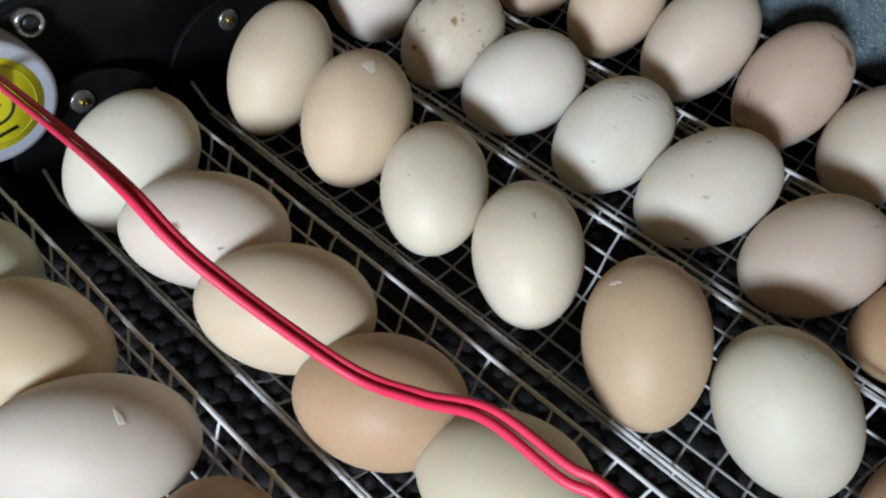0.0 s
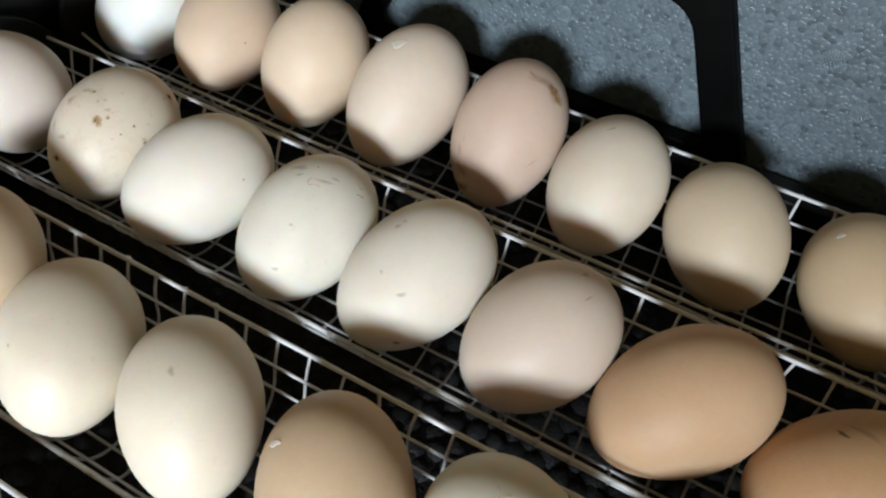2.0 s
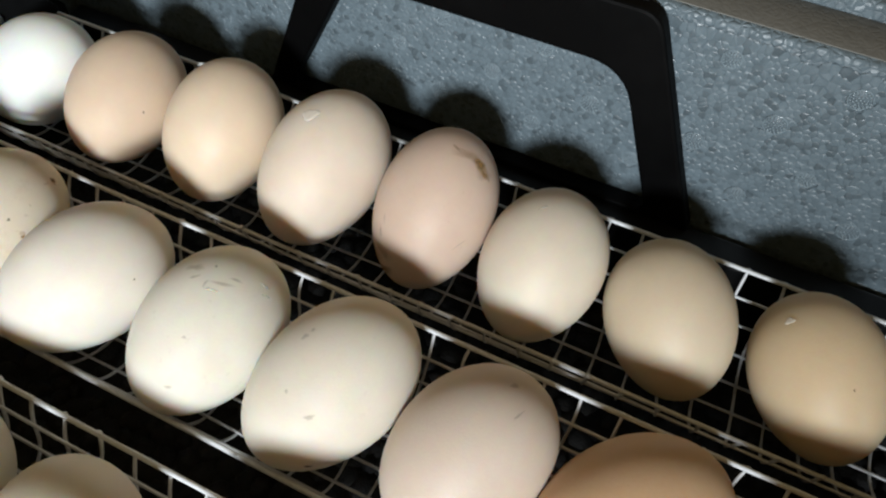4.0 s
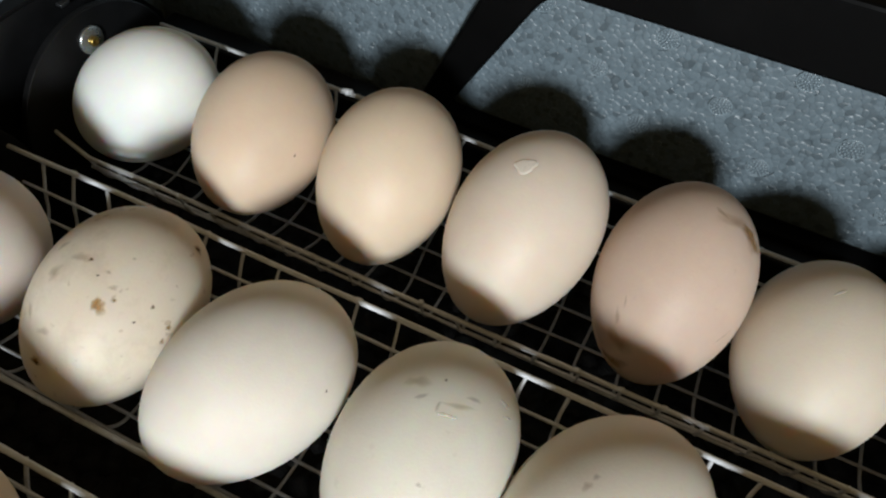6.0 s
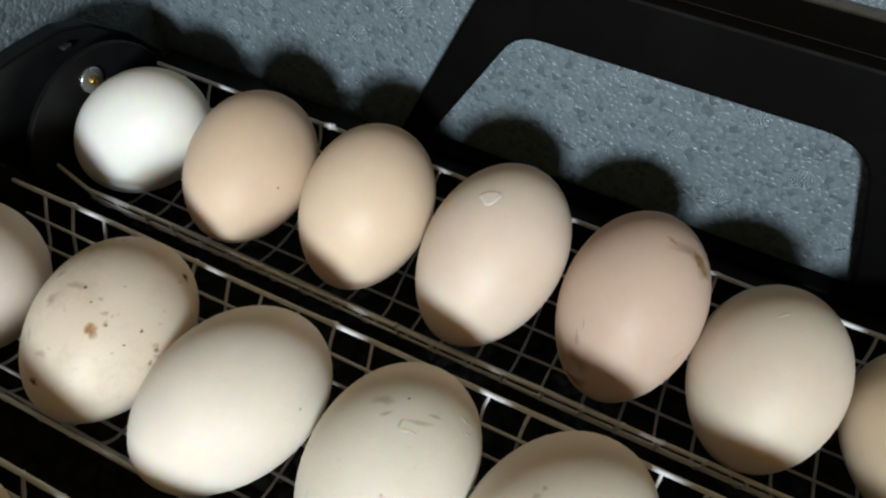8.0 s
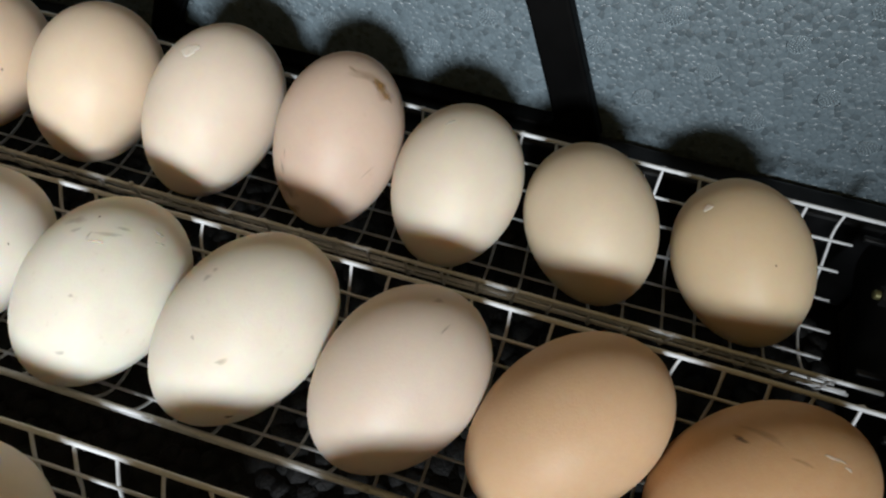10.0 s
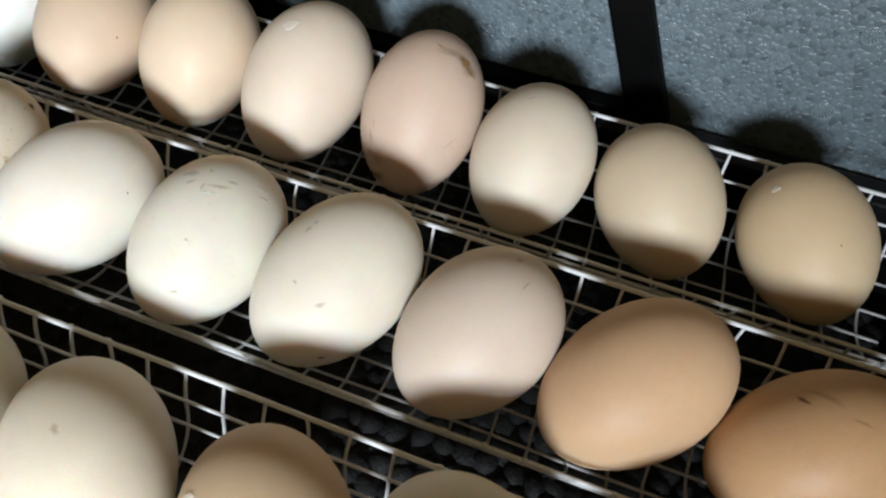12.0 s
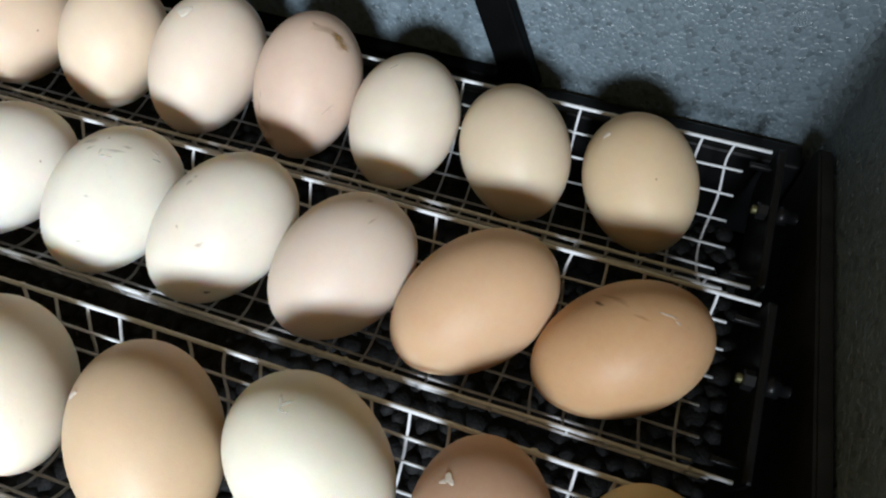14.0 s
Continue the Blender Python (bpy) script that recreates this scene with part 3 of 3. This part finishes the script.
egg("3h", 222.5, -30.8, -2.8, 31, 20, 59.6, 42.1, (0.745, 0.60, 0.45), 0.12, "brown", "with a scratched shell, lying across")
egg("3g", 173.0, -28.1, -4.3, 49, 12, 62.2, 43.9, (0.790, 0.662, 0.532), 0.03, "light brown", "lying aslant in a wire basket")
egg("3f", 125.3, -29.2, -4.1, 64, 13, 57.9, 44.7, (0.832, 0.775, 0.722), 0.03, "pale pink", "leaning in a wire basket")
egg("3e", 78.9, -28.7, -2.9, 66, 18, 61.4, 44.5, (0.875, 0.850, 0.800), 0.06, "ivory", "leaning on its neighbours")
egg("3d", 34.3, -29.8, -3.2, 83, 12, 59.0, 44.0, (0.884, 0.871, 0.825), 0.10, "white", "with grey smudges near its top")
egg("3c", -12.0, -32.7, -0.8, 70, 7, 58.5, 44.1, (0.885, 0.866, 0.828), 0.03, "milky white", "lying in a wire basket")
egg("3b", -56.1, -30.3, -0.6, 90, 17, 56.6, 43.0, (0.85, 0.812, 0.747), 0.45, "off-white", "soiled with brown specks and a dropping")
egg("3a", -99.9, -38.3, 6.6, 121, 73, 47.7, 44.6, (0.862, 0.826, 0.792), 0.03, "pinkish white", "against the black end plate")
egg("2h", 242.4, -97.7, -6.7, 110, 34, 56.3, 42.0, (0.80, 0.735, 0.56), 0.03, "olive", "at the end of a wire basket")
egg("2g", 195.8, -99.5, -5.9, 100, 32, 56.6, 41.1, (0.735, 0.605, 0.51), 0.03, "brown", "with a pale chip on top")
egg("2f", 145.1, -96.0, -1.2, 155, 34, 57.0, 43.8, (0.84, 0.827, 0.765), 0.03, "greenish white", "with a forked pale scratch")
egg("2e", 98.2, -105.8, -0.0, 126, 20, 59.6, 43.1, (0.773, 0.679, 0.565), 0.03, "light brown", "with a pale chip")
egg("2d", 46.2, -103.7, -1.1, 132, 12, 56.7, 41.4, (0.848, 0.812, 0.745), 0.08, "cream", "with a small brown scuff")
egg("2c", 1.7, -106.2, 2.0, 126, 6, 56.0, 41.8, (0.845, 0.812, 0.745), 0.08, "pale cream", "in a wire basket")
egg("2b", -43.3, -104.0, 7.2, 110, 31, 57.4, 43.6, (0.818, 0.741, 0.636), 0.03, "beige", "with a pale triangular flake")
egg("2a", -92.5, -103.3, 3.9, 102, 35, 61.5, 41.4, (0.834, 0.78, 0.686), 0.03, "beige", "beside the black side panel")
egg("1e", 92.7, -174.2, -1.9, 15, 6, 57.3, 43.7, (0.799, 0.766, 0.675), 0.03, "cream", "lying in a wire basket")
egg("1d", 46.2, -180.4, -2.5, 30, 3, 57.8, 43.4, (0.727, 0.608, 0.492), 0.03, "brown", "lying under the red wires")
egg("1c", 0.6, -179.4, 1.7, 38, -9, 61.6, 44.6, (0.811, 0.75, 0.655), 0.03, "cream", "lying under the red wires")
egg("1b", -46.7, -177.4, 0.4, 45, -11, 61.0, 43.9, (0.826, 0.784, 0.738), 0.03, "pinkish", "with a brown dropping on its side")
egg("1a", -95.9, -176.5, 0.7, 90, 27, 60.3, 44.9, (0.838, 0.82, 0.768), 0.03, "off-white", "beside the turner motor")
egg("0d", 43.6, -245.1, -7.0, -22, 38, 56.3, 42.0, (0.665, 0.555, 0.449), 0.03, "brown", "in the front wire basket")
egg("0c", -6.8, -249.5, -0.2, 52, -18, 62.6, 42.4, (0.812, 0.782, 0.742), 0.03, "pinkish", "with a pale scratch")
egg("0b", -50.3, -244.8, -1.6, 5, -4, 57.1, 43.9, (0.78, 0.716, 0.599), 0.03, "beige", "in the front wire basket")
egg("0a", -97.0, -247.5, -3.0, 40, 10, 56.0, 43.5, (0.722, 0.726, 0.641), 0.03, "greenish", "in the front wire basket")


KINDS = {"chip": CHIP, "stain": STAIN, "smudge": GREY_STAIN, "speck": DARK_SPOT}


def egg_mark(code, place, size, name, stretch=1.0, spin=0.0, seed=1):
    """A small irregular patch lying on the shell, nearest to the place given."""
    ob, a, b = EGGS[code]
    size, spin, ragged = size / 1000, radians(spin), 0.3
    inv = ob.matrix_world.inverted()
    q = inv @ (Vector(place) / 1000)
    rng = random.Random(seed)

    def on_shell(p, lift):
        def beyond(k):
            c = p.z * k / a
            return p.xy.length * k - b * math.sqrt(max(0, 1 - c * c)) * (1 + 0.055 * c - 0.012 * c * c) / 1.001

        lo, hi = 0.0, a / max(abs(p.z), 1e-6) if abs(p.z) > 0.3 * a else 4.0
        for _ in range(40):
            k = (lo + hi) / 2
            lo, hi = (lo, k) if beyond(k) > 0 else (k, hi)
        return p * hi + p.normalized() * lift

    q = on_shell(q, 0)
    nrm = Vector((q.x / b ** 2, q.y / b ** 2, q.z / a ** 2)).normalized()
    world_up = (inv.to_3x3() @ Vector((0, 0.5, 0.86)))
    v = (world_up - nrm * world_up.dot(nrm)).normalized()
    u = v.cross(nrm)
    u, v = u * math.cos(spin) + v * math.sin(spin), v * math.cos(spin) - u * math.sin(spin)
    bm = bmesh.new()
    lift = 0.00022 if name == "chip" and size > 0.0006 else 0.00012
    fade = bm.verts.layers.float.new("fade")
    cen = bm.verts.new(on_shell(q, lift))
    cen[fade] = 1.0
    n = 20
    ph = [rng.uniform(0, 6.28) for _ in range(3)]
    rad = [1 + ragged * (0.6 * math.sin(2 * math.pi * k / n * 2 + ph[0]) + 0.5 * math.sin(2 * math.pi * k / n * 3 + ph[1]) + 0.4 * math.sin(2 * math.pi * k / n * 5 + ph[2])) for k in range(n)]
    rings = []
    for f in (0.25, 0.5, 0.72, 0.88, 1.0):
        ring = []
        for k in range(n):
            t = 2 * math.pi * k / n
            p = q + (u * math.cos(t) * stretch + v * math.sin(t)) * size * rad[k] * f
            vert = bm.verts.new(on_shell(p, 0.00005 if f == 1.0 else lift))
            vert[fade] = (1.0 if f < 1 else 0.8) * min(1, size / 0.0008) if name == "chip" else 1 - f ** 1.6
            ring.append(vert)
        rings.append(ring)
    for k in range(n):
        j = (k + 1) % n
        bm.faces.new((cen, rings[0][k], rings[0][j]))
        for a_ring, b_ring in zip(rings, rings[1:]):
            bm.faces.new((a_ring[k], b_ring[k], b_ring[j], a_ring[j]))
    bmesh.ops.recalc_face_normals(bm, faces=bm.faces[:])
    return part(name, bm, KINDS[name], ob)


egg_mark("4d", (27.7, 45.9, 26.3), 2.4, "chip", 1.4, 0, 0)
egg_mark("4b", (-40.2, 32.1, 8.7), 0.7, "speck", 0.6, 20, 1)
egg_mark("3c", (8.3, -30.6, 8.6), 0.5, "speck", 0.7, 0, 23)
egg_mark("3f", (130.7, -14.8, 15.9), 1.0, "smudge", 2.0, 20, 24)
egg_mark("2b", (-41.6, -96.2, 30.0), 2.9, "chip", 1.2, -30, 29)
egg_mark("2d", (45.0, -102.9, 20.5), 1.1, "smudge", 1.6, -20, 30)
egg_mark("2e", (80.0, -104.7, 17.3), 1.0, "chip", 2.4, 50, 31)
egg_mark("1b", (-40.4, -189.3, 17.6), 3.6, "stain", 0.5, 12, 35)
egg_mark("1b", (-38.5, -189.7, 16.4), 2.0, "stain", 1.3, 0, 36)
egg_mark("1b", (-42.1, -188.9, 18.7), 1.6, "stain", 0.8, 20, 37)
egg_mark("1b", (-44.6, -194.4, 15.9), 0.8, "smudge", 2.4, -10, 38)
egg_mark("1b", (-28.3, -182.2, 12.0), 0.6, "speck", 2.0, 25, 39)
egg_mark("0c", (1.9, -239.3, 17.1), 1.0, "chip", 2.6, -60, 40)
egg_mark("2c", (0.4, -118.4, 19.2), 0.7, "smudge", 1, 0, 41)
# pinkish egg with a trail of droppings
egg_mark("4e", (80.5, 54.7, 26.0), 0.8, "smudge", 2.6, -28, 50)
egg_mark("4e", (86.5, 54.6, 23.8), 3.0, "smudge", 2.4, -32, 51)
egg_mark("4e", (89.5, 55.0, 22.1), 2.1, "smudge", 1.3, -30, 52)
egg_mark("4e", (89.8, 54.8, 21.9), 2.2, "stain", 1.5, -40, 53)
egg_mark("4e", (92.0, 53.6, 19.9), 3.2, "smudge", 1.4, -50, 54)
egg_mark("4e", (92.4, 53.2, 19.4), 1.5, "stain", 1.6, -60, 55)
egg_mark("4e", (66.3, 26.1, 4.0), 1.0, "smudge", 2.8, -75, 56)
egg_mark("4e", (69.9, 21.9, -1.3), 3.0, "smudge", 1.5, -30, 57)
egg_mark("4e", (64.5, 25.0, -5.0), 6.5, "smudge", 1.3, 20, 58)
egg_mark("4e", (70.3, 20.9, -9.4), 3.0, "stain", 1.5, 10, 59)
egg_mark("4e", (93.3, 32.0, 5.4), 0.35, "smudge", 9.0, 42, 60)
egg_mark("4e", (66.6, 28.5, 8.4), 0.4, "smudge", 5.0, -70, 61)
# off-white egg soiled all over
egg_mark("3b", (-47.6, -39.2, 16.9), 2.0, "stain", 1.0, 60, 70)
egg_mark("3b", (-48.6, -39.0, 17.6), 1.1, "stain", 1.6, 80, 71)
egg_mark("3b", (-55.2, -31.0, 21.3), 0.7, "speck", 0.8, 30, 73)
egg_mark("3b", (-39.2, -31.9, 12.7), 0.6, "speck", 1.2, 0, 74)
egg_mark("3b", (-49.9, -31.7, 20.3), 0.6, "smudge", 1.4, 0, 75)
egg_mark("3b", (-47.1, -34.0, 18.6), 0.9, "smudge", 1.3, 20, 76)
egg_mark("3b", (-45.5, -36.2, 17.2), 0.5, "stain", 1.4, 40, 77)
egg_mark("3b", (-62.2, -36.9, 18.8), 1.8, "smudge", 1.5, 60, 78)
egg_mark("3b", (-65.6, -30.0, 19.3), 1.2, "smudge", 1.5, 70, 79)
egg_mark("3b", (-57.8, -31.5, 21.1), 1.6, "smudge", 1.7, 20, 80)
egg_mark("3b", (-63.9, -45.9, 13.1), 1.1, "smudge", 2.2, -35, 81)
egg_mark("3b", (-57.8, -54.2, 6.5), 1.5, "stain", 1.2, 0, 82)
egg_mark("3b", (-57.6, -54.4, 6.2), 0.8, "speck", 1.2, 0, 83)
egg_mark("3b", (-42.3, -10.9, 9.7), 1.5, "stain", 1.2, -50, 84)
egg_mark("3b", (-42.4, -11.2, 10.0), 0.7, "speck", 1.5, -50, 85)
egg_mark("3b", (-35.9, -32.5, 6.4), 0.9, "stain", 1.3, 40, 86)
egg_mark("3b", (-36.0, -35.8, 4.4), 0.9, "stain", 1.0, 60, 87)
egg_mark("3b", (-47.4, -25.6, 20.0), 0.5, "smudge", 1.0, 0, 88)
egg_mark("3b", (-57.4, -48.8, 12.6), 1.2, "smudge", 1.8, 10, 89)
egg_mark("3b", (-41.0, -37.0, 12.0), 0.45, "speck", 1.0, 0, 90)
egg_mark("3b", (-51.5, -33.5, 20.0), 0.4, "speck", 1.0, 0, 91)
# white egg with grey streaks and a curved scratch below its blunt end
egg_mark("3d", (34.9, -19.7, 18.9), 0.55, "speck", 0.6, 10, 100)
egg_mark("3d", (31.7, -25.8, 19.2), 0.6, "smudge", 3.4, 60, 101)
egg_mark("3d", (29.4, -22.5, 19.0), 1.8, "smudge", 1.8, 40, 102)
egg_mark("3d", (36.0, -26.4, 19.3), 0.45, "smudge", 3.8, 80, 103)
egg_mark("3d", (40.1, -24.1, 18.7), 0.8, "smudge", 5.0, -8, 104)
egg_mark("3d", (42.5, -20.5, 18.0), 0.6, "smudge", 4.0, -20, 135)
egg_mark("3d", (38.5, -27.4, 18.6), 0.35, "chip", 7.0, -4, 105)
egg_mark("3d", (48.8, -16.0, 12.5), 0.4, "chip", 4.5, -65, 106)
egg_mark("3d", (49.8, -19.0, 11.0), 0.35, "chip", 4.0, -40, 107)
egg_mark("3d", (39.5, -53.8, 4.2), 0.9, "smudge", 1.4, 0, 108)
egg_mark("3d", (39.3, -42.2, 14.6), 0.7, "smudge", 1.0, 0, 109)
# ivory egg
egg_mark("3e", (71.6, -28.0, 18.4), 1.0, "smudge", 1.6, 60, 110)
egg_mark("3e", (72.8, -25.5, 18.6), 0.7, "smudge", 1.4, 40, 111)
egg_mark("3e", (74.5, -43.1, 14.0), 0.7, "smudge", 1.0, 0, 112)
egg_mark("3e", (83.2, -45.9, 11.2), 1.0, "smudge", 1.8, 15, 113)
egg_mark("3e", (85.4, -53.3, -5.4), 1.0, "speck", 1.3, 0, 114)
egg_mark("3f", (135.1, -22.5, 17.4), 0.4, "smudge", 7.0, 30, 115)
# brown egg with a dark streak and a pale scratch
egg_mark("3h", (211.4, -27.4, 14.6), 0.8, "speck", 3.0, 25, 120)
egg_mark("3h", (215.8, -25.5, 16.7), 1.2, "smudge", 4.5, 18, 121)
egg_mark("3h", (223.8, -31.1, 19.2), 0.5, "smudge", 6.0, 0, 122)
egg_mark("3h", (231.0, -28.0, 19.6), 0.40, "chip", 6.5, -14, 123)
egg_mark("3h", (234.4, -29.3, 19.0), 0.40, "chip", 2.6, -45, 124)
egg_mark("4h", (200.3, 48.8, 10.9), 1.2, "chip", 1.3, 30, 125)
egg_mark("4h", (221.0, 32.4, 11.2), 0.4, "speck", 1, 0, 126)
egg_mark("4f", (115.7, 49.4, 19.2), 0.45, "chip", 3.6, 60, 127)
egg_mark("2g", (184.7, -92.5, 14.6), 1.1, "chip", 1.9, 10, 130)
egg_mark("2g", (182.9, -93.2, 14.6), 0.7, "chip", 1.6, 60, 131)
egg_mark("2f", (137.0, -90.4, 22.9), 0.40, "chip", 6.0, -55, 132)
egg_mark("2f", (138.6, -90.2, 22.9), 0.40, "chip", 4.2, 50, 133)
egg_mark("2f", (139.0, -92.6, 23.2), 0.35, "chip", 3.5, 5, 134)

# ---------------------------------------------------------------- motor and its leads
MY, MZ, MX = -0.205, 0.031, -0.1385
motor = tagged(new("turner_motor"), "round metal turner motor with a yellow label", "motor")
motor.location = (MX, MY, MZ)
face = Matrix.Rotation(radians(90), 4, "Y")
bm = bmesh.new()
lathe(bm, [(0, 0), (0.0243, 0), (0.0250, 0.0008), (0.0250, 0.0135), (0.0243, 0.0150), (0.0225, 0.0152), (0, 0.0152)], 48, face)
part("can", bm, PALE_ZINC, motor, "pale zinc motor can")
bm = bmesh.new()
lathe(bm, [(0, 0.01555), (0.0188, 0.01555), (0.0189, 0.0153)], 48, face)
label = part("label_disc", bm, YELLOW, motor, "bright yellow round label")
bm = bmesh.new()
lathe(bm, [(0.0160, 0.0156), (0.0160, 0.01575), (0.0166, 0.01575), (0.0166, 0.0156)], 48, face)
part("ring_print", bm, RING_INK, label)
bm = bmesh.new()
lathe(bm, [(0.0075, 0.0156), (0.0075, 0.01575), (0.0086, 0.01575), (0.0086, 0.0156)], 40, face)
part("ring_print", bm, BLACK_INK, label)
for dy, dz, w, h in ((0, 0.0020, 0.0090, 0.0010), (0, -0.0012, 0.0070, 0.0010), (0.002, 0.0135, 0.012, 0.0016), (-0.001, -0.0125, 0.011, 0.0014)):
    bm = bmesh.new()
    box(bm, 0.0156, 0.01578, dy - w / 2, dy + w / 2, dz - h / 2, dz + h / 2)
    part("print_bar", bm, BLACK_INK, label)
for sgn, (dy, dz) in enumerate(((0.0290, 0.0130), (-0.0290, -0.0130))):
    m = Matrix.Translation((0, dy, dz)) @ face
    bm = bmesh.new()
    lathe(bm, [(0.0020, 0.0002), (0.0056, 0.0002), (0.0056, 0.0030), (0.0052, 0.0036), (0.0040, 0.0036), (0.0036, 0.0030), (0.0036, 0.0004)], 24, m)
    ear = part("ear", bm, STEEL, motor, "bright metal mounting ear")
    bm = bmesh.new()
    lathe(bm, [(0.0030, 0.0020), (0.0030, 0.0034), (0.0022, 0.0040), (0, 0.0041)], 16, m)
    part("screw", bm, DARK_STEEL, ear)

leads = tagged(new("motor_leads"), "pair of twisted bright red insulated wires", "cable")
LEAD = [(-0.125, -0.1958, 0.0337), (-0.111, -0.2003, 0.0495), (-0.042, -0.2027, 0.0692), (0.001, -0.2074, 0.0899), (0.025, -0.2068, 0.0828), (0.056, -0.1975, 0.0628),
        (0.075, -0.1927, 0.0677), (0.09, -0.1891, 0.0773), (0.108, -0.1891, 0.0801), (0.118, -0.1874, 0.0805), (0.15, -0.1899, 0.0804),
        (0.200, -0.205, 0.070), (0.255, -0.230, 0.040), (0.2865, -0.246, -0.002)]
mid = spline(LEAD, 10)
for s in (0, 1):
    pts = []
    for i, p in enumerate(mid):
        d = (mid[min(i + 1, len(mid) - 1)] - mid[max(i - 1, 0)]).normalized()
        side = d.cross(Vector((0, 0, 1))).normalized()
        up = side.cross(d)
        a = 0.1 + 0.3 * math.sin(i * 0.055) + math.pi * s
        gap = 0.00108 + 0.0003 * max(0, math.sin(i * 0.10)) ** 2
        pts.append(p + (side * math.cos(a) + up * math.sin(a)) * gap)
    bm = bmesh.new()
    tube(bm, pts, 0.00106, 10)
    part("wire", bm, RED, leads)
